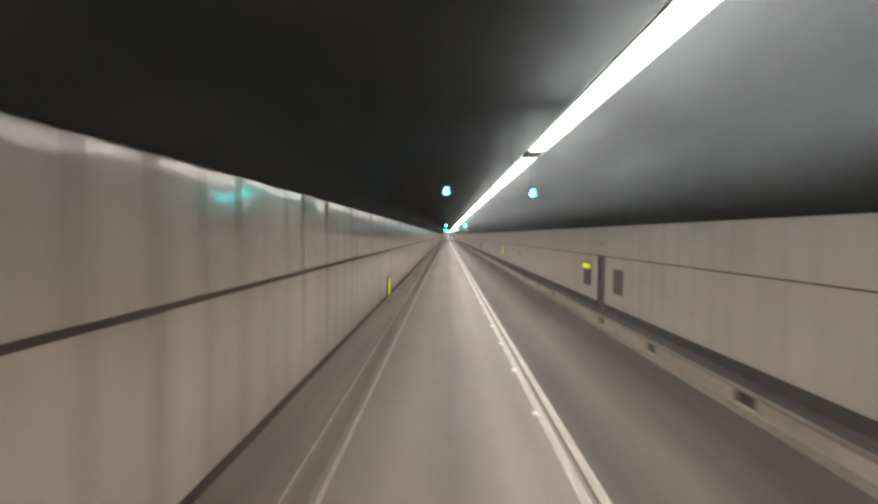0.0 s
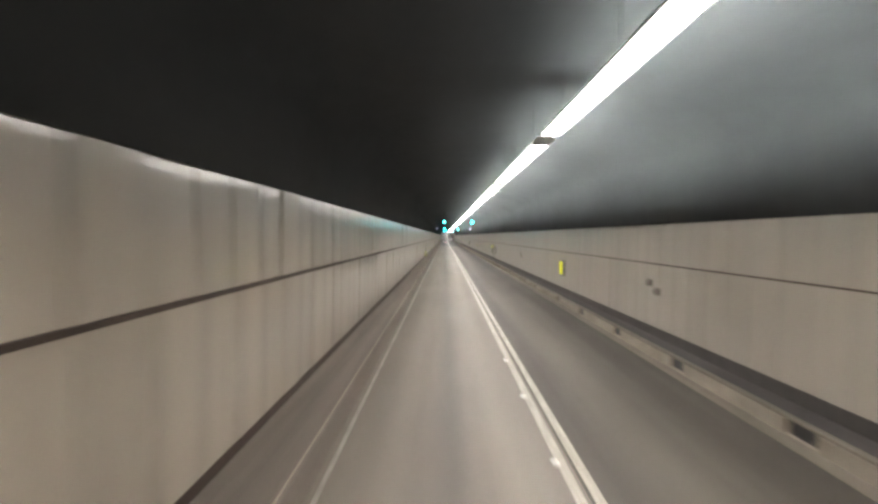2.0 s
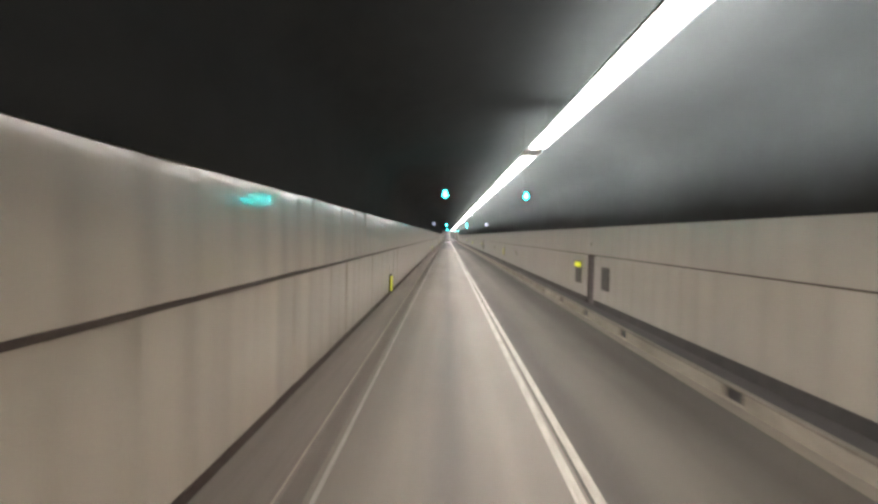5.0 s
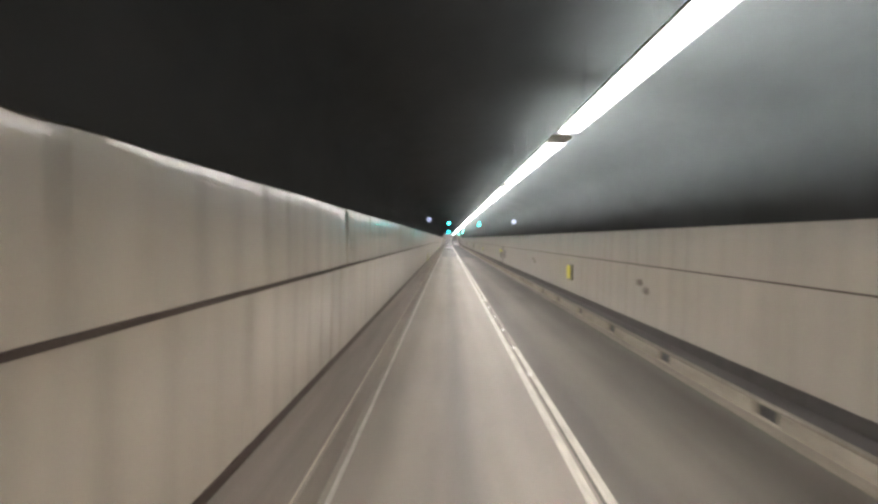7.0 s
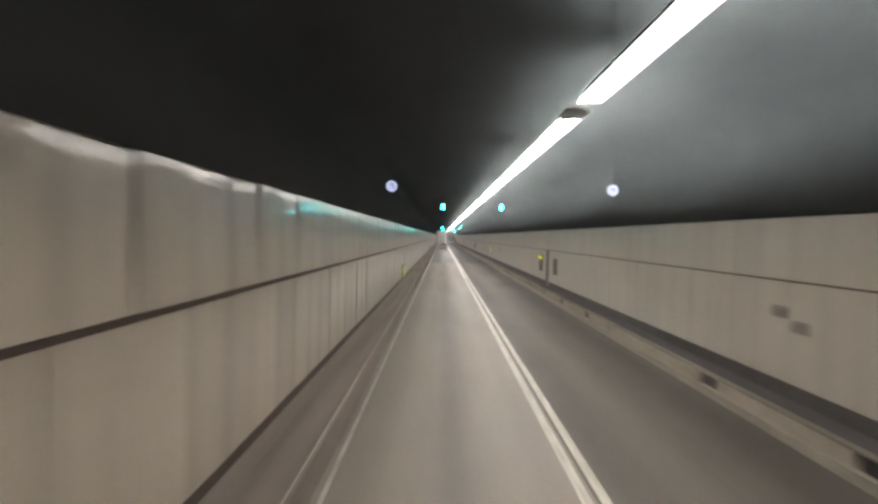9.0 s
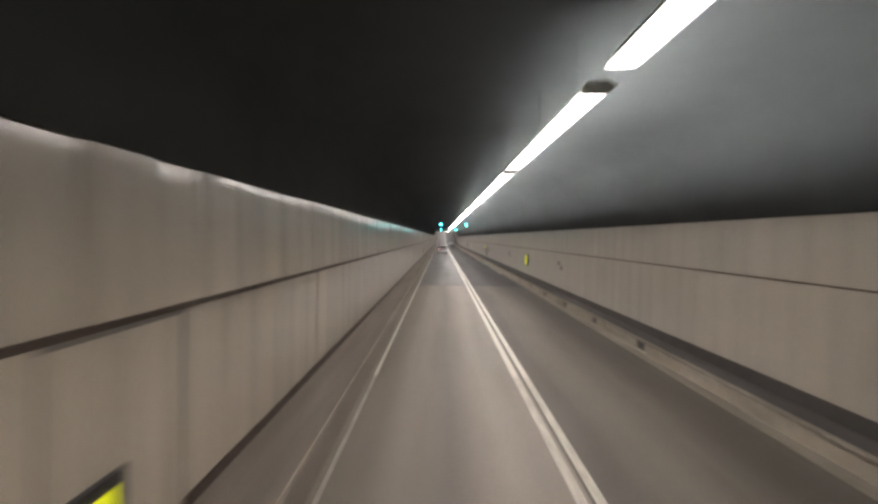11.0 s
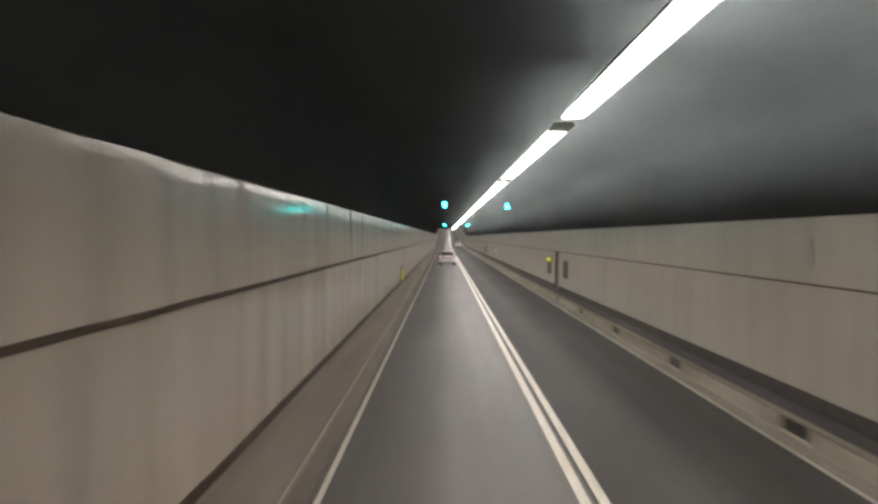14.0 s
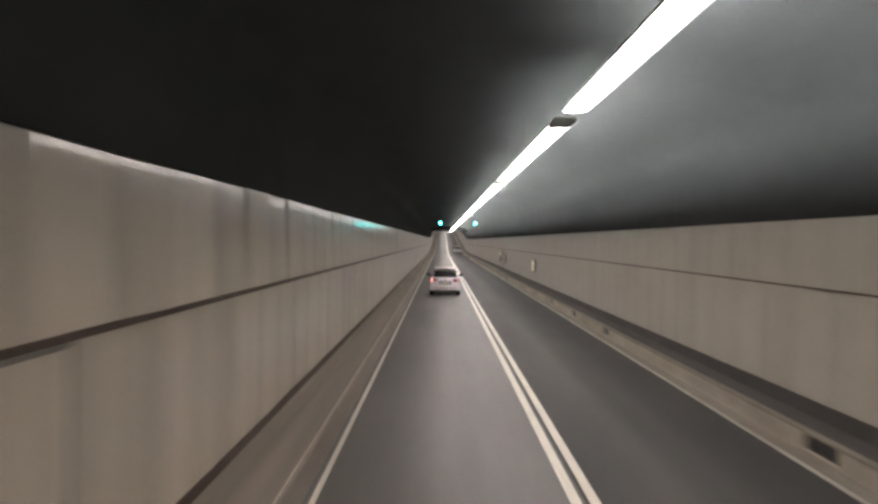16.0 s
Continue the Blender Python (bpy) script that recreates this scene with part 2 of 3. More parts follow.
PALEYELLOW.node_tree.nodes["Principled BSDF"].inputs["Base Color"].default_value = (0.42, 0.39, 0.28, 1)
DULLYELLOW = glowing("sign_dull_yellow", (0.80, 0.75, 0.03), 0.26)
DULLYELLOW.node_tree.nodes["Principled BSDF"].inputs["Base Color"].default_value = (0.33, 0.29, 0.02, 1)
BLUEWHITE = glowing("sign_bluewhite", (0.56, 0.62, 0.96), 0.9)
STUD = material("stud_white", (0.85, 0.85, 0.80), 0.3)
SILVER = material("silver_paint", (0.66, 0.63, 0.65), 0.32, 0.3, 0.6)
WHITECAR = material("white_paint", (0.72, 0.72, 0.70), 0.35, 0.0, 0.6)
CARGLASS = material("tinted_glass", (0.045, 0.045, 0.045), 0.10)
RUBBER = material("tyre_rubber", (0.018, 0.018, 0.018), 0.85)
ALLOY = material("alloy_rim", (0.45, 0.45, 0.46), 0.35, 0.9)
TRIMBLACK = material("black_plastic", (0.02, 0.02, 0.02), 0.55)
TAIL = glowing("tail_lamp", (1.0, 0.26, 0.22), 7.0)
TAILWEAK = glowing("tail_lamp_weak", (1.0, 0.16, 0.12), 0.5)
TAILDIM = material("red_lens", (0.22, 0.022, 0.025), 0.15)
GREYPLASTIC = material("grey_plastic", (0.10, 0.095, 0.10), 0.5)
CHROME = material("chrome_strip", (0.75, 0.75, 0.75), 0.12, 1.0)
PLATE = material("number_plate", (0.46, 0.45, 0.42), 0.5)

# ---- section of the tunnel ----
START, STOP, STEP = -40.0, 980.0, 6.0
XL, XR = -2.55, 6.60           # wall faces
KL, KR = -1.63, 5.98           # kerb faces
LEDGE = 0.50
SKIRT = 0.63                   # top of the skirting
STEPR = 0.345                  # walkway beside the right-hand wall
STRIPE = EYE - 0.72
TOPL, TOPR = EYE + 0.67, EYE + 0.50
LAMPX, LAMPZ = 2.13, EYE + 2.14
RESURFACED = 251.0             # where the fresh asphalt begins
REPAINTED = 222.0              # where the lines have been painted anew
PITCH, PHASE, GAP = 11.70, 4.68, 1.55


def steps(a, b):
    ys, y = [], a
    while y < b - 1e-6:
        ys.append(y)
        y = min(b, y + (STEP if y >= SAG_Y - 12 else 24.0))
    return ys + [b]


def strip(bm, profile, a, b, closed=True):
    """Sweep a section of (x, z) along the tunnel from a to b."""
    rings = [[bm.verts.new((x, y, z + road_z(y))) for x, z in profile] for y in steps(a, b)]
    n = len(profile)
    for r0, r1 in zip(rings, rings[1:]):
        for i in range(n if closed else n - 1):
            j = (i + 1) % n
            bm.faces.new((r0[i], r0[j], r1[j], r1[i]))
    if closed:
        bm.faces.new(rings[0][::-1])
        bm.faces.new(rings[-1])


def rect(x0, x1, z0, z1):
    return [(x0, z0), (x0, z1), (x1, z1), (x1, z0)]


def mesh_of(name, bm, mat, smooth=False):
    bmesh.ops.recalc_face_normals(bm, faces=bm.faces)
    me = bpy.data.meshes.new(name)
    bm.to_mesh(me)
    bm.free()
    me.materials.append(mat)
    if smooth:
        me.shade_smooth()
    return me


def thing(name, bm, mat, label, category, kind="", group=""):
    return tagged(new(name, mesh_of(name, bm, mat)), label, category, group, kind)


def holder(name, label, category, group="", kind="", at=(0, 0, 0)):
    ob = new(name)
    ob.location = at
    return tagged(ob, label, category, group, kind)


def part(name, bm, mat, parent, label="", smooth=False):
    ob = new(name, mesh_of(name, bm, mat, smooth))
    ob.parent = parent
    return tagged(ob, label) if label else ob


def swept(name, profile, mat, label, category, a=START, b=STOP, smooth=False):
    bm = bmesh.new()
    strip(bm, profile, a, b)
    ob = tagged(new(name, mesh_of(name, bm, mat)), label, category, "", "structure")
    return ob


def box(bm, x0, x1, y0, y1, z0, z1, bevel=0.0):
    m = Matrix.LocRotScale(((x0 + x1) / 2, (y0 + y1) / 2, (z0 + z1) / 2), None, (abs(x1 - x0), abs(y1 - y0), abs(z1 - z0)))
    vs = bmesh.ops.create_cube(bm, size=1.0, matrix=m)["verts"]
    if bevel:
        es = list({e for v in vs for e in v.link_edges})
        bmesh.ops.bevel(bm, geom=es, offset=bevel, segments=2, affect="EDGES", profile=0.5)
    return bm


def boxed(*args, **kw):
    return box(bmesh.new(), *args, **kw)


def tube(bm, x, y, z, r, depth, axis="Y", n=24, r2=None):
    turn = {"X": Euler((0, radians(90), 0)), "Y": Euler((radians(90), 0, 0)), "Z": Euler((0, 0, 0))}[axis]
    bmesh.ops.create_cone(bm, cap_ends=True, segments=n, radius1=r, radius2=r if r2 is None else r2, depth=depth,
                          matrix=Matrix.LocRotScale((x, y, z), turn, None))
    return bm


# ---- carriageway ----
swept("road_old", rect(KL, 1.95, -0.4, 0.0), ASPHALT_OLD, "worn brownish grey asphalt lane with faint wheel tracks", "road", START, RESURFACED)
swept("road_side", rect(1.95, KR, -0.4, 0.0), ASPHALT_SIDE, "stained asphalt lane beside the kerb, darkened for missing headlight glow", "road", START, RESURFACED)
swept("road_new", rect(KL, 1.95, -0.4, 0.003), ASPHALT_NEW, "fresh dark grey asphalt lane", "road", RESURFACED, STOP)
swept("road_new_side", rect(1.95, KR, -0.4, 0.003), ASPHALT_NEW_SIDE, "fresh asphalt lane beside the kerb, darkened for missing headlight glow", "road", RESURFACED, STOP)
swept("marking_edge_old", rect(-1.535, -1.468, 0.0, 0.004), PAINT_FAINT, "faded white edge line on worn asphalt", "road marking", START, REPAINTED)
swept("marking_edge_repainted", rect(-1.548, -1.468, 0.0, 0.005), PAINT_NEW, "bright white edge line on worn asphalt", "road marking", REPAINTED, RESURFACED)
swept("marking_edge_new", rect(-1.548, -1.468, 0.003, 0.008), PAINT_NEW, "bright white edge line on fresh asphalt", "road marking", RESURFACED, STOP)
for lo, hi in ((1.75, 1.895), (2.0, 2.14)):
    for a, b in ((START, REPAINTED),) if lo < 1.9 else ((START, 152.0), (166.5, REPAINTED)):
        swept("marking_centre_old", rect(lo, hi, 0.0, 0.005), PAINT_OLD, "worn white double line between the lanes", "road marking", a, b)
    swept("marking_centre_repainted", rect(lo, hi, 0.0, 0.005), PAINT_NEW, "bright white double line on worn asphalt", "road marking", REPAINTED, RESURFACED)
    swept("marking_centre_new", rect(lo, hi, 0.003, 0.008), PAINT_NEW, "clean white double line between the lanes", "road marking", RESURFACED, STOP)
swept("marking_centre_ghost", rect(2.0, 2.14, 0.0, 0.005), PAINT_GHOST, "stretch of line worn down to traces", "road marking", 152.0, 166.5)
swept("gutter", rect(5.66, KR, -0.1, 0.009), GUTTER, "pale dusty concrete gutter strip beside the kerb", "gutter")
swept("marking_edge_side", rect(5.55, 5.65, 0.003, 0.008), PAINT_FAINT, "white edge line beside the gutter", "road marking", 266, STOP)

# ---- walkways and kerbs ----
swept("walkway_left", [(XL, -0.4), (XL, LEDGE), (KL - 0.10, LEDGE), (KL - 0.10, -0.4)], LEDGE_TOP, "raised walkway of dusty grey concrete along the wall", "walkway")
swept("kerb_left", [(KL - 0.10, -0.4), (KL - 0.10, LEDGE), (KL - 0.085, LEDGE + 0.012), (KL - 0.02, LEDGE + 0.012), (KL, LEDGE - 0.02), (KL, -0.4)], LEDGE_TOP,
      "dusty concrete kerb face below the walkway", "kerb")
swept("trim_kerb_left", [(KL - 0.045, LEDGE + 0.012), (KL - 0.045, LEDGE + 0.018), (KL - 0.022, LEDGE + 0.018), (KL - 0.022, LEDGE + 0.012)], KERB, "pale worn nosing on the kerb edge", "trim")
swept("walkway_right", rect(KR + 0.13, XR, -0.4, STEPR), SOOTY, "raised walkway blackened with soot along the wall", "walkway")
swept("kerb_base", rect(KR + 0.004, KR + 0.13, -0.4, 0.022), KERB, "pale concrete kerb foot along the gutter", "kerb")
swept("kerb_channel", rect(KR + 0.105, KR + 0.13, 0.022, 0.30), BLACK, "dark channel behind the kerb blocks", "kerb")
swept("kerb_coping", [(KR - 0.026, 0.306), (KR - 0.026, 0.335), (KR - 0.012, 0.354), (KR + 0.115, 0.354), (KR + 0.13, 0.345), (KR + 0.13, 0.30), (KR + 0.02, 0.30)], GUTTER,
      "dusty concrete coping on the kerb", "kerb")

# ---- walls ----
PANEL, JOINT = PITCH / 10, 0.012
RIGHT_AT = (26.63, 122.45, 209.35, 299.02, 364.6)     # near edge of each recessed door
LEFT_AT = (28.1, 123.9, 210.8, 300.1, 366.1)      # near edge of each flush door
DOOR_R, DOOR_L = 1.34, 2.4
DOORZ0, DOORZ1 = LEDGE, STRIPE - 0.03
SEGMENTS = ((START, -12.0), (-12.0, 75.0), (75.0, 162.0), (162.0, 249.0), (249.0, 336.0), (336.0, STOP))


def clear_of(spans, a, b):
    """The stretches of a to b that lie outside the spans."""
    out, y = [], a
    for s0, s1 in sorted(spans):
        if s1 <= a or s0 >= b:
            continue
        if s0 > y:
            out.append((y, s0))
        y = max(y, s1)
    if y < b:
        out.append((y, b))
    return out


def panel_mesh(finish):
    """A unit panel facing +x, with a chamfered rim and a returned edge."""
    bm = bmesh.new()
    outer = [bm.verts.new((0.0, y, z)) for y, z in ((0, 0), (1, 0), (1, 1), (0, 1))]
    shoulder = [bm.verts.new((0.022, y, z)) for y, z in ((0, 0), (1, 0), (1, 1), (0, 1))]
    face = [bm.verts.new((0.028, y, z)) for y, z in ((0.012, 0.008), (0.988, 0.008), (0.988, 0.992), (0.012, 0.992))]
    for i in range(4):
        j = (i + 1) % 4
        bm.faces.new((outer[i], outer[j], shoulder[j], shoulder[i]))
        bm.faces.new((shoulder[i], shoulder[j], face[j], face[i]))
    bm.faces.new(face)
    return mesh_of("panel", bm, finish)


UNIT, UNIT_CLEAN = panel_mesh(ENAMEL), panel_mesh(ENAMEL_CLEAN)
rng = random.Random(7)


def wall(side, spans, top):
    """One side of the tunnel in stretches: a backing with door openings, and enamelled panels in two rows."""
    x, out = (XL, -1) if side == "left" else (XR, 1)
    back, deep = x + out * 0.03, x + out * 0.10
    rows = ((SKIRT - 0.03, STRIPE - 0.008, True), (STRIPE + 0.008, top, False))
    for k, (a, b) in enumerate(SEGMENTS):
        bm = bmesh.new()
        lo, hi = sorted((deep, deep + out * 0.40))
        for y0, y1 in clear_of(spans, a, b):
            strip(bm, rect(lo, hi, -0.4, DOORZ1), y0, y1)
        strip(bm, rect(lo, hi, DOORZ1, top), a, b)
        w = tagged(new("wall_%s_%d" % (side, k + 1), mesh_of("wall", bm, WALLBACK)),
                   "tunnel wall clad in cream enamelled panels with uneven upright streaks", "wall", "", "structure")
        loose = 0 < k < 5
        joined = bmesh.new()
        for z0, z1, low in rows:
            for s0, s1 in clear_of(spans if low else (), a, b):
                n = max(1, round((s1 - s0) / PANEL))
                for i in range(n):
                    y0 = s0 + (s1 - s0) * i / n
                    wide = (s1 - s0) / n - JOINT
                    zb = road_z(y0 + wide / 2)
                    lean, swing = rng.gauss(0, 0.15), rng.gauss(0, 0.3)
                    if side == "left" and not low:
                        lean = rng.gauss(-1.75, 0.42)     # the upper panels lean back a little at the top
                    if loose:
                        ob = new("panel", UNIT if out < 0 else UNIT_CLEAN)
                        ob.parent = w
                        ob.matrix_basis = pose(back, y0 + (wide if out > 0 else 0), z0 + zb, 0, lean, (180 if out > 0 else 0) + swing) @ Matrix.Diagonal((1, wide, z1 - z0, 1))
                    else:
                        face = back - out * 0.028
                        box(joined, min(back, face), max(back, face), y0, y0 + wide, z0 + zb, z1 + zb)
        if not loose:
            part("panels", joined, ENAMEL if out < 0 else ENAMEL_CLEAN, w)["kind"] = "stuff"
        else:
            joined.free()


spans_r = [(s, s + DOOR_R) for s in RIGHT_AT]
spans_l = [(s, s + DOOR_L) for s in LEFT_AT]
for side, x, out in (("left", XL, -1), ("right", XR, 1)):
    lo, hi = sorted((x + out * 0.03, x - out * 0.022))
    thick = 0.033 if out < 0 else 0.018
    swept("trim_" + side, [(lo, STRIPE - thick), (lo, STRIPE + thick), (hi, STRIPE + thick - 0.005), (hi, STRIPE - thick + 0.005)], RAILDARK, "dark brown horizontal trim rail on the wall panels", "trim")
    for y0, y1 in clear_of(spans_r if out > 0 else spans_l, START, STOP):
        swept("baseboard_" + side, rect(lo, hi, LEDGE if out < 0 else STEPR, SKIRT), RAILDARK if out < 0 else SKIRTING, "dark skirting at the foot of the wall", "baseboard", y0, y1)


# ---- ceiling ----
CROWN = 1.2                   # ceiling over the lamp line


def arch(n=36):
    pts = []
    for i in range(n + 1):
        a = math.pi * i / n
        x = (XL + XR) / 2 - (XR - XL) / 2 * math.cos(a)
        edge = TOPL + (TOPR - TOPL) * (x - XL) / (XR - XL)
        pts.append((x, edge + (LAMPZ + CROWN - edge) * math.sin(a) ** 0.3))
    return pts


swept("ceiling", arch() + [(XR + 0.5, TOPR), (XR + 0.5, 7.0), (XL - 0.5, 7.0), (XL - 0.5, TOPL)], CEILING, "black sooty vaulted tunnel ceiling", "ceiling").data.shade_smooth()
# Added block, no real beam: hides the far lamps as a lower ceiling would
thing("added_view_block", boxed(XL + 0.05, XR - 0.05, 449.6, 450.4, road_z(450) + EYE + 2.28, road_z(450) + LAMPZ + CROWN + 0.1), BLACK, "added black block cutting the view where a lower ceiling would", "beam", "structure")
# Added walls, out of view, that shut both ends of the tunnel
for y in (START, STOP):
    thing("added_end_wall", boxed(XL - 0.5, XR + 0.5, y - 0.2, y + 0.2, road_z(y) - 0.5, road_z(y) + 7), WALLBACK, "added plain dark wall shutting an unseen tunnel end", "wall", "structure")


# ---- ceiling lamps ----
def lamp(y0, y1):
    ym = (y0 + y1) / 2
    h = holder("ceiling_lamp", "long glowing white tube lamp under the ceiling", "lamp", "row of ceiling lamps", at=(LAMPX, ym, LAMPZ + road_z(ym)))
    def section(profile, a, b):
        bm = bmesh.new()
        rings = []
        for y in (a, (a + b) / 2, b):
            rings.append([bm.verts.new((px, y - ym, pz + road_z(y) - road_z(ym))) for px, pz in profile])
        n = len(profile)
        for r0, r1 in zip(rings, rings[1:]):
            for i in range(n):
                bm.faces.new((r0[i], r0[(i + 1) % n], r1[(i + 1) % n], r1[i]))
        bm.faces.new(rings[0][::-1])
        bm.faces.new(rings[-1])
        return bm
    shell = [(-0.17, -0.080), (-0.17, -0.03), (-0.08, 0.12), (0.14, 0.12), (0.20, 0.05), (0.20, -0.055)]
    inner = [(0.190, -0.055), (0.190, 0.045), (0.13, 0.105), (-0.075, 0.105), (-0.160, -0.03), (-0.160, -0.080)]
    part("housing", section(shell + inner, y0, y1), HOUSING, h, "pale grey metal lamp housing")
    part("diffuser", section([(-0.118, 0.034), (-0.118, 0.028), (-0.08, 0.022), (0.10, 0.022), (0.152, 0.03), (0.152, 0.045)], y0 + 0.003, y1 - 0.003), LAMP, h, "glowing white diffuser")
    part("added_side_strip", section([(0.202, 0.03), (0.202, 0.13), (0.208, 0.13), (0.208, 0.03)], y0 + 0.02, y1 - 0.02), SIDEGLOW, h, "added glowing strip lighting the ceiling")
    part("added_top_strip", section([(-0.07, 0.121), (-0.07, 0.126), (0.12, 0.126), (0.12, 0.121)], y0 + 0.02, y1 - 0.02), TOPGLOW, h, "added glowing strip for a halo above the lamp")
    part("added_edge_strip", section([(-0.177, -0.079), (-0.177, -0.032), (-0.171, -0.032), (-0.171, -0.079)], y0 + 0.004, y1 - 0.004), EDGE, h, "added glowing strip that whitens the housing rim")
    # added baffles that aim the side strip at the ceiling, off the wall
    part("added_lower_baffle", section([(0.201, 0.012), (0.201, 0.022), (0.35, 0.078), (0.35, 0.068)], y0, y1), HOUSING, h)
    part("added_upper_baffle", section([(0.14, 0.121), (0.14, 0.14), (0.25, 0.155), (0.25, 0.148), (0.20, 0.139)], y0, y1), HOUSING, h)
    cap = [(-0.172, -0.082), (-0.172, -0.03), (-0.082, 0.135), (0.25, 0.158), (0.352, 0.076), (0.20, -0.057)]
    for a, b in ((y0 - 0.014, y0 - 0.002), (y1 + 0.002, y1 + 0.014)):
        part("end_cap", section(cap, a, b), CAP, h, "white end cap")
    for y in (y0 + 1.2, ym, y1 - 1.2):
        dz = road_z(y) - road_z(ym)
        part("hanger", boxed(-0.005, 0.005, y - ym - 0.005, y - ym + 0.005, dz + 0.11, dz + CROWN + 0.02), CEILING, h)
    return h


for i in range(-4, 82):
    y0 = PHASE + i * PITCH + GAP / 2
    lamp(y0, y0 + PITCH - GAP)


def ceiling_at(x):
    pts = arch(90)
    return min(pts, key=lambda p: abs(p[0] - x))[1]


# ---- lane signals ----
def lane_signal(x, y):
    z = EYE + 1.86 + road_z(y)
    h = holder("lane_signal", "black lane signal with a glowing green arrow", "traffic signal", "lane signals over the road", at=(x, y, z))
    bm = bmesh.new()
    box(bm, -0.20, 0.20, 0.02, 0.18, -0.20, 0.20, bevel=0.02)
    part("case", bm, BLACK, h, "black metal case")
    bm = bmesh.new()
    pts = [(0, -0.15), (0.13, 0.0), (0.05, 0.0), (0.05, 0.14), (-0.05, 0.14), (-0.05, 0.0), (-0.13, 0.0)]
    front = [bm.verts.new((px, 0.004, pz)) for px, pz in pts]
    rear = [bm.verts.new((px, 0.021, pz)) for px, pz in pts]
    bm.faces.new(front)
    for i in range(len(pts)):
        j = (i + 1) % len(pts)
        bm.faces.new((front[i], front[j], rear[j], rear[i]))
    part("arrow", bm, GREEN, h, "glowing green arrow pointing down")
    bm = bmesh.new()
    box(bm, -0.205, 0.205, -0.14, 0.02, 0.202, 0.214)
    part("visor", bm, BLACK, h)
    up = ceiling_at(x) - (EYE + 1.86)
    for sx in (-0.12, 0.12):
        part("bracket", boxed(sx - 0.008, sx + 0.008, 0.10, 0.116, 0.19, max(0.30, up + 0.02)), BLACK, h)


for s in RIGHT_AT:
    lane_signal(-0.05, s + 0.7)
    lane_signal(3.60, s + 0.7)

# ---- speed signs ----
def speed_sign(x, y):
    z = EYE + 1.79 + road_z(y)
    h = holder("speed_limit_sign", "round lit bluish white speed sign with dark digits", "traffic sign", "pair of speed signs", at=(x, y, z))
    part("case", tube(bmesh.new(), 0, 0.09, 0, 0.225, 0.14, n=40), BLACK, h, "black round case")
    part("face", tube(bmesh.new(), 0, 0.015, 0, 0.195, 0.02, n=40), BLUEWHITE, h, "glowing bluish white face")
    text = bpy.data.curves.new("digits", "FONT")
    text.body, text.size, text.align_x, text.align_y, text.extrude = "70", 0.25, "CENTER", "CENTER", 0.004
    tmp = bpy.data.objects.new("digits", text)
    scene.collection.objects.link(tmp)
    me = bpy.data.meshes.new_from_object(tmp.evaluated_get(bpy.context.evaluated_depsgraph_get()))
    bpy.data.objects.remove(tmp)
    me.materials.clear()
    me.materials.append(BLACK)
    d = new("digits", me)
    d.parent = h
    d.matrix_basis = pose(0, -0.001, 0, 90, 0, 0)
    tagged(d, "dark digits")
    up = ceiling_at(x) - (EYE + 1.79)
    part("bracket", boxed(-0.015, 0.015, 0.09, 0.12, min(0.2, up - 0.05), max(0.3, up + 0.02)), BLACK, h)


speed_sign(-1.93, 193.1)
speed_sign(6.10, 193.1)


# ---- doors and cabinets in the walls ----
def recessed_door(y):
    z = road_z(y + DOOR_R / 2)
    h = holder("door_recess", "dark brown metal door set back in a pale recess", "door", "cross passage doors", "structure", (XR, y, z))
    part("door_leaf", boxed(0.03, 0.08, 0.05, DOOR_R - 0.05, STEPR + 0.01, DOORZ1 - 0.05, bevel=0.006), DOORBROWN, h, "dark brown door leaf")
    for a, b in ((0.0, 0.05), (DOOR_R - 0.05, DOOR_R)):
        part("jamb", boxed(0.0, 0.36, a, b, STEPR, DOORZ1 - 0.05), DOORBROWN, h, "dark brown door jamb")
    for a, b in ((-0.05, -0.003), (DOOR_R + 0.003, DOOR_R + 0.05)):
        part("architrave", boxed(-0.022, 0.0, a, b, STEPR, DOORZ1 - 0.03, bevel=0.004), JAMB, h, "pale strip beside the door")
    part("lintel", boxed(0.0, 0.36, 0.0, DOOR_R, DOORZ1 - 0.05, DOORZ1), RAILDARK, h)
    part("threshold", boxed(0.0, 0.36, 0.06, DOOR_R - 0.06, STEPR - 0.05, STEPR + 0.012), SOOTY, h)
    part("back", boxed(0.36, 0.47, 0.0, DOOR_R, -0.2, DOORZ1), WALLBACK, h)
    part("handle", boxed(-0.01, 0.03, 0.20, 0.34, LEDGE + 0.98, LEDGE + 1.01, bevel=0.006), BLACK, h, "black lever handle")
    return h


def small_plate(y):
    thing("name_plate", boxed(XR - 0.014, XR - 0.001, y + 0.60, y + 0.98, STRIPE + 0.43 + road_z(y), STRIPE + 0.54 + road_z(y), bevel=0.003), BRACKET,
          "small grey plate on the wall above a door", "plate", group="plates over the doors")


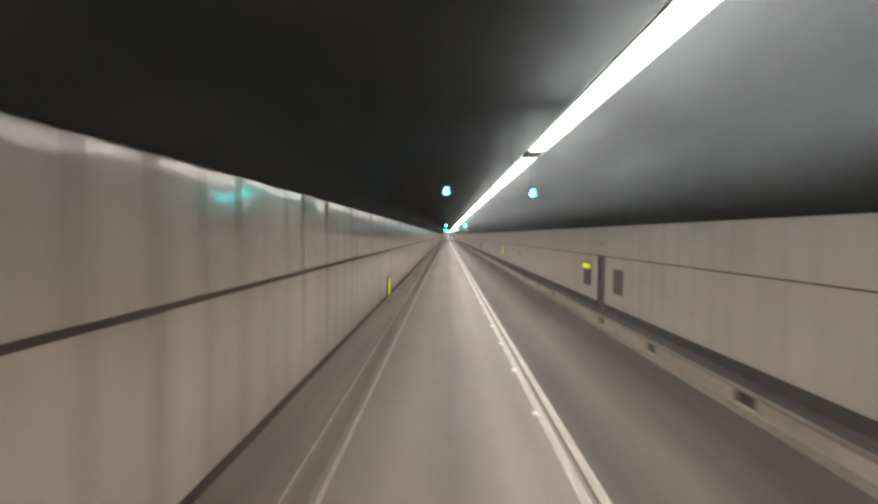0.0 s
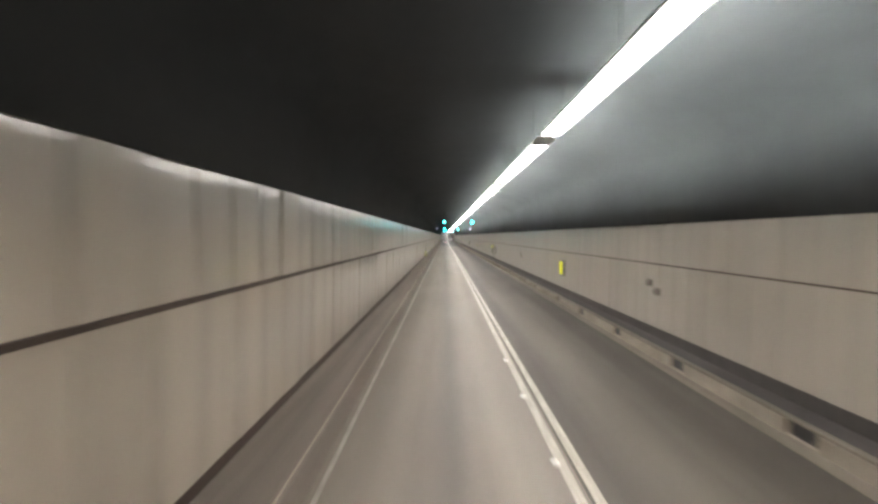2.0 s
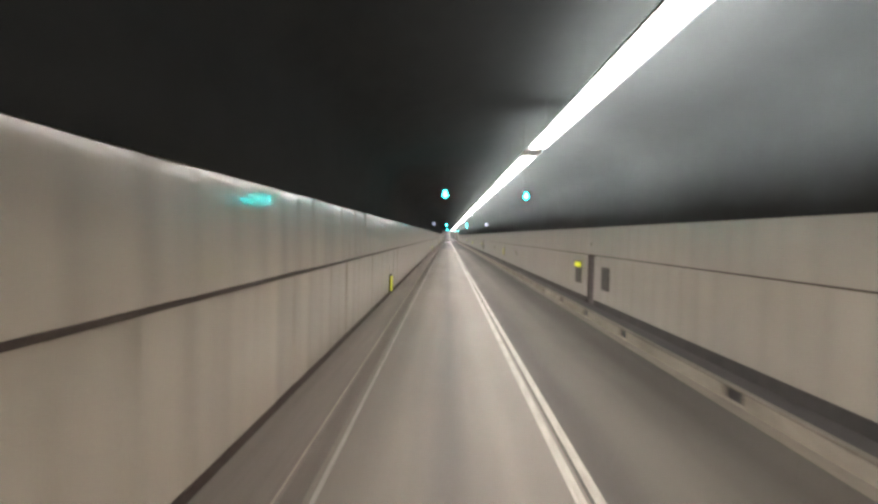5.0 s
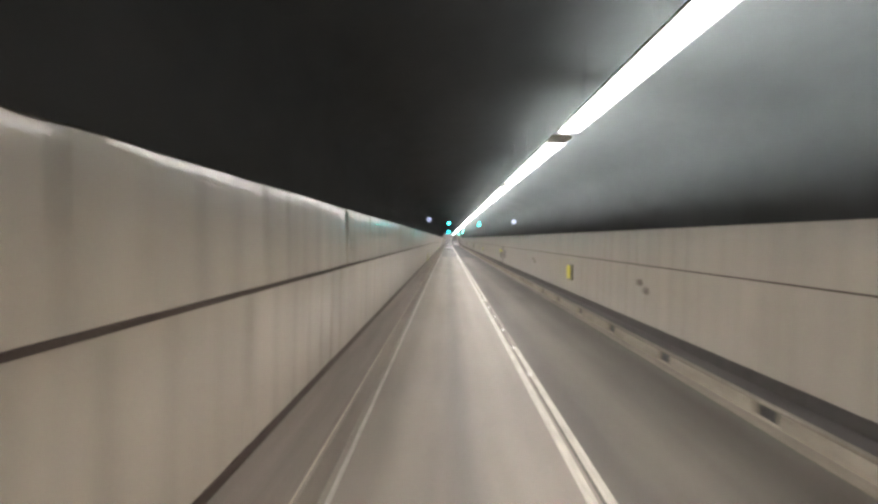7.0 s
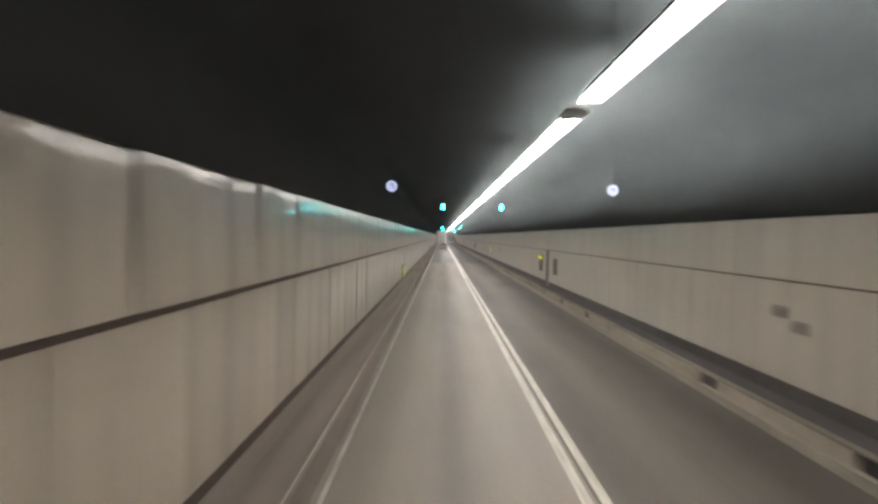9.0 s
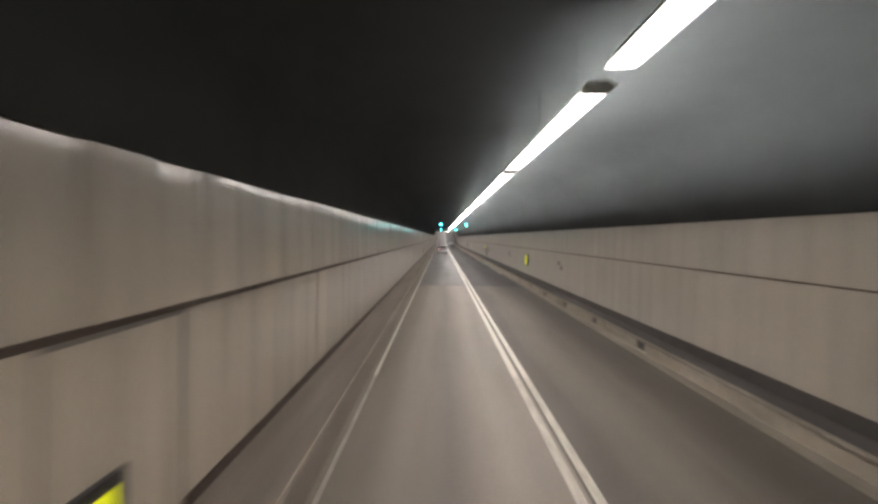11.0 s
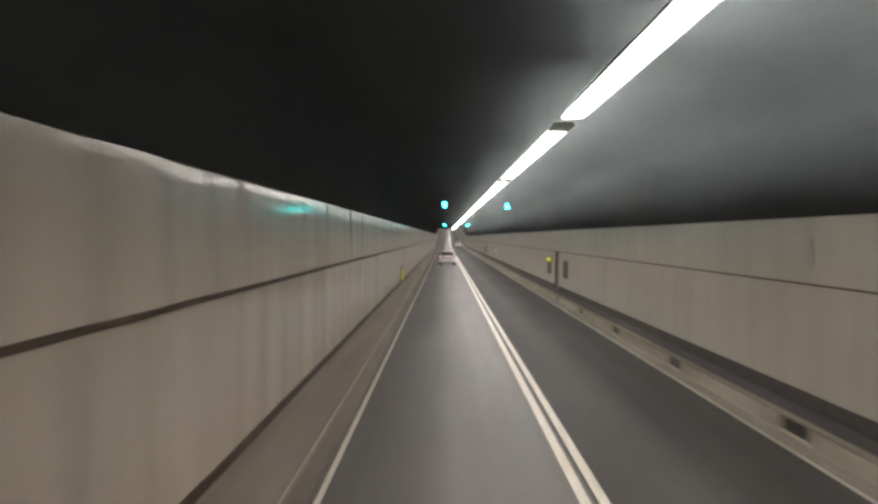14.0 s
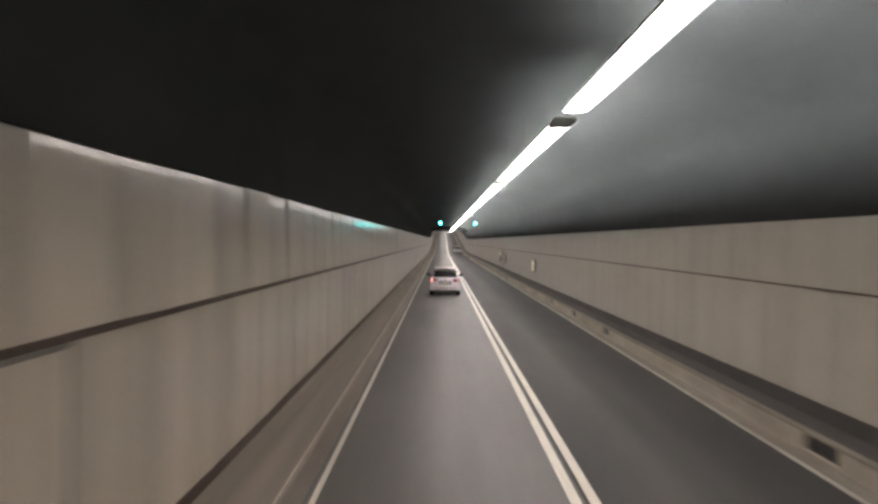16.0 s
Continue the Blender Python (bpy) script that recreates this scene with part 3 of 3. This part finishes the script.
def phone_cabinet(y, glow):
    z = road_z(y)
    h = holder("emergency_cabinet", "dark brown wall cabinet under a lit yellow sign", "cabinet", "emergency cabinets", at=(XR, y, z + 1.15))
    part("body", boxed(-0.03, 0.0, 0.0, 1.36, 0.0, 1.06, bevel=0.008), GRILLE, h)
    part("cabinet_door", boxed(-0.045, -0.03, 0.07, 1.29, 0.05, 0.70, bevel=0.006), GRILLE, h, "dark cabinet door")
    part("latch", boxed(-0.06, -0.045, 0.16, 0.22, 0.32, 0.42, bevel=0.004), BLACK, h)
    part("sign_panel", boxed(-0.10, -0.03, 0.04, 1.30, 0.77, 1.00, bevel=0.02), glow, h, "lit yellow sign panel")
    part("hood", boxed(-0.12, 0.0, -0.01, 1.37, 1.015, 1.055), GRILLE, h)


def grille(y):
    z = road_z(y)
    h = holder("vent_grille", "dark metal grille cover on the wall panels", "grille", "grilles by the doors", at=(XR, y, z + 1.18))
    part("frame", boxed(-0.03, 0.0, 0.0, 1.27, 0.0, 0.95, bevel=0.008), GRILLE, h)
    for i in range(10):
        b = boxed(-0.045, -0.028, 0.05, 1.20, 0.045 + i * 0.086, 0.12 + i * 0.086, bevel=0.006)
        part("slat", b, GRILLE, h)


def flush_door(y):
    z = road_z(y + DOOR_L / 2)
    h = holder("door_flush", "cream metal door flush with the wall panels", "door", "emergency exit doors", "structure", (XL, y, z))
    mid = DOOR_L / 2
    for a, b in ((0.051, mid - 0.005), (mid + 0.005, DOOR_L - 0.051)):
        leaf = part("door_leaf", boxed(-0.06, -0.015, a, b, DOORZ0 + 0.02, DOORZ1 - 0.05, bevel=0.005), ENAMEL, h, "cream door leaf")
    for a, b in ((0.0, 0.045), (DOOR_L - 0.045, DOOR_L)):
        part("jamb", boxed(-0.08, -0.005, a, b, DOORZ0, DOORZ1), CABINET, h, "grey brown door jamb")
    part("lintel", boxed(-0.08, -0.006, 0.045, DOOR_L - 0.045, DOORZ1 - 0.05, DOORZ1), CABINET, h)
    part("back", boxed(-0.48, -0.09, 0.0, DOOR_L, -0.2, DOORZ1), WALLBACK, h)
    return h


def exit_sign(y, glow):
    h = holder("exit_sign", "lit yellow sign in a dark frame on a door", "sign", "low exit signs", at=(XL, y, LEDGE + 0.06 + road_z(y)))
    part("frame", boxed(-0.014, 0.045, 0.0, 1.0, 0.0, 0.86, bevel=0.01), BLACK, h, "dark sign frame")
    part("panel", boxed(0.045, 0.062, 0.16, 0.80, 0.06, 0.76, bevel=0.02), glow, h, "lit yellow panel")


def hydrant_box(y, glow):
    z = road_z(y)
    h = holder("hydrant_box", "grey wall box with a glowing yellow sign", "cabinet", "hydrant boxes along the wall", at=(XR, y, z + 1.25))
    part("body", boxed(-0.05, 0.0, 0.0, 1.36, 0.0, 0.87, bevel=0.01), CABINET, h)
    part("box_door", boxed(-0.065, -0.05, 0.04, 0.46, 0.05, 0.82, bevel=0.006), CABINET, h, "grey box door")
    part("sign_panel", boxed(-0.10, -0.05, 0.51, 1.32, 0.08, 0.79, bevel=0.03), glow, h, "glowing yellow sign panel")
    part("latch", boxed(-0.08, -0.065, 0.08, 0.12, 0.4, 0.52, bevel=0.004), BLACK, h)


for s in RIGHT_AT:
    recessed_door(s)
    small_plate(s)
    phone_cabinet(s + 2.70, YELLOW if s < 350 else PALEYELLOW)
    grille(s - 2.62)
for s in LEFT_AT:
    flush_door(s)
    exit_sign(s + 0.10, YELLOW if s < 350 else PALEYELLOW)
for y, glow in ((72.6, YELLOW), (166.4, DULLYELLOW), (255.2, YELLOW), (342.2, PALEYELLOW)):
    hydrant_box(y, glow)


def wall_bracket(y, z):
    h = holder("wall_bracket", "small grey brown metal bracket fixed to the wall", "bracket", "dark brackets on the wall", at=(XR, y, z + road_z(y)))
    part("plate", boxed(-0.012, 0.0, -0.29, 0.29, -0.115, 0.115, bevel=0.004), BRACKET, h)
    part("hook", boxed(-0.07, -0.012, -0.22, 0.22, -0.085, 0.075, bevel=0.01), BRACKET, h)


for y in (57.87, 92.75, 154.15, 181.9, 242.3, 268.6):
    wall_bracket(y + 0.37, 1.965)
    wall_bracket(y - 0.37, 1.735)


# ---- cars ----
def loft(bm, rings):
    vs = [[bm.verts.new(p) for p in r] for r in rings]
    n = len(vs[0])
    for a, b in zip(vs, vs[1:]):
        for i in range(n):
            j = (i + 1) % n
            bm.faces.new((a[i], a[j], b[j], b[i]))
    bm.faces.new(vs[0][::-1])
    bm.faces.new(vs[-1])


def ring(y, w, z0, z1, r=0.10, tuck=0.0, k=4):
    """A rounded rectangle across the car at y; tuck draws the top in."""
    pts = []
    for sx, cz in ((1, z0), (1, z1), (-1, z1), (-1, z0)):
        up = cz == z1
        wx = w / 2 - (tuck if up else 0)
        for i in range(k + 1):
            a = (math.pi / 2) * i / k
            if (sx > 0) != up:
                a = math.pi / 2 - a
            dz = r * (1 - math.sin(a))
            dx = r * (1 - math.cos(a))
            pts.append((sx * (wx - dx), y, cz - dz if up else cz + dz))
    return pts


def car(x, y, paint, label, lit, tall=1.66):
    """A five-door car seen from behind; y is its rear bumper."""
    h = holder("car", label, "car", at=(x, y, road_z(y + 2.2)))
    slope = math.atan((road_z(y + 4) - road_z(y)) / 4)
    h.rotation_euler = (slope, 0, 0)
    belt = 1.07
    bm = bmesh.new()
    loft(bm, [ring(0.00, 1.62, 0.42, 0.98, 0.14), ring(0.06, 1.74, 0.34, belt, 0.14, 0.03), ring(0.5, 1.84, 0.26, belt + 0.03, 0.12, 0.04),
              ring(1.6, 1.85, 0.24, belt + 0.01, 0.10, 0.03), ring(3.1, 1.85, 0.24, belt - 0.02, 0.10, 0.04), ring(3.9, 1.80, 0.26, 0.92, 0.14, 0.08),
              ring(4.35, 1.66, 0.32, 0.78, 0.16, 0.10), ring(4.46, 1.50, 0.38, 0.68, 0.12, 0.10)])
    part("body", bm, paint, h, "", True)
    bm = bmesh.new()
    loft(bm, [ring(0.16, 1.56, belt - 0.06, belt + 0.02, 0.03), ring(0.42, 1.56, belt - 0.06, tall - 0.10, 0.12, 0.20), ring(0.75, 1.58, belt - 0.06, tall - 0.01, 0.12, 0.20),
              ring(1.6, 1.60, belt - 0.06, tall, 0.12, 0.20), ring(2.4, 1.60, belt - 0.06, tall - 0.05, 0.12, 0.20), ring(3.35, 1.56, belt - 0.06, belt + 0.02, 0.03)])
    part("cabin", bm, paint, h, "", True)
    # rear window, leaning forward over the tailgate
    bm = bmesh.new()
    vs = [bm.verts.new(p) for p in ((-0.70, 0.155, belt + 0.05), (0.70, 0.155, belt + 0.05), (0.60, 0.385, tall - 0.15), (-0.60, 0.385, tall - 0.15),
                                    (-0.70, 0.24, belt + 0.05), (0.70, 0.24, belt + 0.05), (0.60, 0.47, tall - 0.15), (-0.60, 0.47, tall - 0.15))]
    for f in ((0, 1, 2, 3), (7, 6, 5, 4), (0, 4, 5, 1), (1, 5, 6, 2), (2, 6, 7, 3), (3, 7, 4, 0)):
        bm.faces.new([vs[i] for i in f])
    part("rear_window", bm, CARGLASS, h, "dark tinted rear window")
    for sx in (-1, 1):
        for y0, y1, y2, y3 in ((0.62, 1.55, 1.55, 0.80), (1.62, 2.95, 2.42, 1.62)):
            bm = bmesh.new()
            q = [(sx * 0.812, y0, belt + 0.03), (sx * 0.812, y1, belt + 0.03), (sx * 0.65, y2, tall - 0.15), (sx * 0.65, y3, tall - 0.15)]
            a = [bm.verts.new(p) for p in q]
            b = [bm.verts.new((p[0] - sx * 0.05, p[1], p[2])) for p in q]
            bm.faces.new(a)
            bm.faces.new(b[::-1])
            for i in range(4):
                bm.faces.new((a[i], a[(i + 1) % 4], b[(i + 1) % 4], b[i]))
            part("side_window", bm, CARGLASS, h, "dark tinted side window")
        part("roof_rail", boxed(sx * 0.60 - 0.02, sx * 0.60 + 0.02, 0.6, 2.3, tall - 0.03, tall + 0.045, bevel=0.012), ALLOY, h, "metal roof rail")
        m = part("mirror", boxed(sx * 0.94, sx * 1.14, 2.62, 2.74, belt - 0.01, belt + 0.17, bevel=0.03), TRIMBLACK, h)
        part("mirror_arm", boxed(sx * 0.80, sx * 0.95, 2.66, 2.71, belt + 0.02, belt + 0.06), TRIMBLACK, h)
        t = part("tail_light", boxed(sx * 0.47, sx * 0.885, -0.004, 0.16, 0.87, 1.03, bevel=0.025), TAILDIM, h, "red tail light cluster")
        part("lit_lens", boxed(sx * 0.74, sx * 0.86, -0.012, 0.004, 0.91, 0.99, bevel=0.005), (TAIL if sx < 0 else TAILWEAK) if lit else TAILDIM, t, "red lens")
        part("reflector", boxed(sx * 0.60, sx * 0.78, -0.03, 0.0, 0.48, 0.52), TAILDIM, h, "red reflector")
        for wy in (0.85, 3.55):
            w = part("wheel", tube(bmesh.new(), sx * 0.80, wy, 0.345, 0.345, 0.23, "X", 28), RUBBER, h, "black rubber tyre")
            part("rim", tube(bmesh.new(), sx * 0.805, wy, 0.345, 0.225, 0.235, "X", 20), ALLOY, w, "alloy wheel rim")
    part("bumper", boxed(-0.86, 0.86, -0.05, 0.22, 0.34, 0.64, bevel=0.05), paint, h)
    part("bumper_strip", boxed(-0.70, 0.70, -0.062, -0.04, 0.46, 0.50, bevel=0.006), CHROME, h, "bright strip on the bumper")
    part("lower_bumper", boxed(-0.80, 0.80, -0.035, 0.3, 0.26, 0.36, bevel=0.03), TRIMBLACK, h, "black plastic lower bumper")
    part("plate_recess", boxed(-0.36, 0.36, -0.007, 0.02, 0.70, 0.875, bevel=0.004), GREYPLASTIC, h, "dark grey plate recess")
    part("badge", tube(bmesh.new(), 0, 0.035, 0.965, 0.055, 0.10, "Y", 20), CHROME, h, "plain round badge")
    part("number_plate", boxed(-0.26, 0.26, -0.012, 0.02, 0.74, 0.85, bevel=0.004), PLATE, h, "plain pale number plate")
    part("chrome_strip", boxed(-0.36, 0.36, -0.016, 0.02, 0.885, 0.915, bevel=0.004), CHROME, h, "chrome strip over the plate")
    part("spoiler", boxed(-0.56, 0.56, 0.27, 0.62, tall - 0.09, tall - 0.045, bevel=0.015), paint, h)
    part("brake_light", boxed(-0.16, 0.16, 0.262, 0.275, tall - 0.082, tall - 0.055), TAILDIM, h, "high red brake light")
    part("wiper", boxed(-0.02, 0.40, 0.148, 0.165, belt + 0.09, belt + 0.11), TRIMBLACK, h)
    part("aerial", boxed(-0.03, 0.03, 0.65, 0.82, tall - 0.02, tall + 0.07, bevel=0.012), paint, h)
    for sx in (-0.55, 0.55):
        part("exhaust", tube(bmesh.new(), sx, 0.0, 0.29, 0.035, 0.12, "Y", 16), CHROME, h, "round exhaust tip")
    return h


car(0.35, 336.6, SILVER, "silver grey five-door car on the near lane", True)
car(4.15, 457.0, WHITECAR, "white hatchback car on the far lane", False, 1.70)

# ---- road studs ----
bm = bmesh.new()
vs = [bm.verts.new(p) for p in ((-0.06, -0.06, 0), (0.06, -0.06, 0), (0.06, 0.06, 0), (-0.06, 0.06, 0),
                                (-0.035, -0.03, 0.018), (0.035, -0.03, 0.018), (0.035, 0.03, 0.018), (-0.035, 0.03, 0.018))]
for f in ((3, 2, 1, 0), (4, 5, 6, 7), (0, 1, 5, 4), (1, 2, 6, 5), (2, 3, 7, 6), (3, 0, 4, 7)):
    bm.faces.new([vs[i] for i in f])
STUDMESH = mesh_of("road_stud", bm, STUD)
for x, a, b in ((1.74, 12.0, 62.0), (2.0, 148.0, 178.0)):
    for i in range(int((b - a) / 3.9)):
        ob = new("road_stud", STUDMESH)
        ob.location = (x, a + i * 3.9, 0.004)
        tagged(ob, "small white raised road stud on the line", "road stud", "road studs")

# ---- kerb blocks with dark drain mouths between them, and the wall panels ----
MOUTH = 0.95
# first mouth, pitch and number of mouths of each stretch
STRETCHES = ((-32.6, 5.7, 7), (12.8, 5.92, 3), (35.75, 5.8, 2), (48.3, 5.72, 5), (79.5, 5.55, 6), (115.55, 5.75, 8), (161.5, 5.65, 5), (196.4, 5.5, 4),
             (226.0, 5.85, 6), (261.4, 5.75, 7), (307.9, 5.75, 1), (321.0, 5.5, 2), (332.2, 5.75, 112))
mouths = [a + p * i for a, p, n in STRETCHES for i in range(n)]
kerb = holder("kerb_face", "pale concrete kerb face with dark drain mouths", "kerb", kind="structure")
bm = bmesh.new()
ends = [[bm.verts.new((x, y, z)) for x, z in ((KR, 0.0), (KR, 0.272), (KR + 0.014, 0.286), (KR + 0.104, 0.286), (KR + 0.104, 0.0))] for y in (0.0, 1.0)]
for i in range(5):
    j = (i + 1) % 5
    bm.faces.new((ends[0][i], ends[0][j], ends[1][j], ends[1][i]))
bm.faces.new(ends[0][::-1])
bm.faces.new(ends[1])
BLOCK = mesh_of("kerb_block", bm, KERB)
for m0, m1 in zip(mouths, mouths[1:]):
    n = max(1, round((m1 - m0) / 5.7))
    y0, y1 = m0 + MOUTH / 2, m1 - MOUTH / 2
    for i in range(n):
        a, b = y0 + (y1 - y0) * i / n, y0 + (y1 - y0) * (i + 1) / n - 0.012
        ob = new("kerb_block", BLOCK)
        ob.parent = kerb
        ob.matrix_basis = pose(0, a, road_z(a), math.degrees(math.atan2(road_z(b) - road_z(a), b - a)), 0, 0) @ Matrix.Diagonal((1, b - a, 1, 1))
wall("left", spans_l, TOPL)
wall("right", spans_r, TOPR)
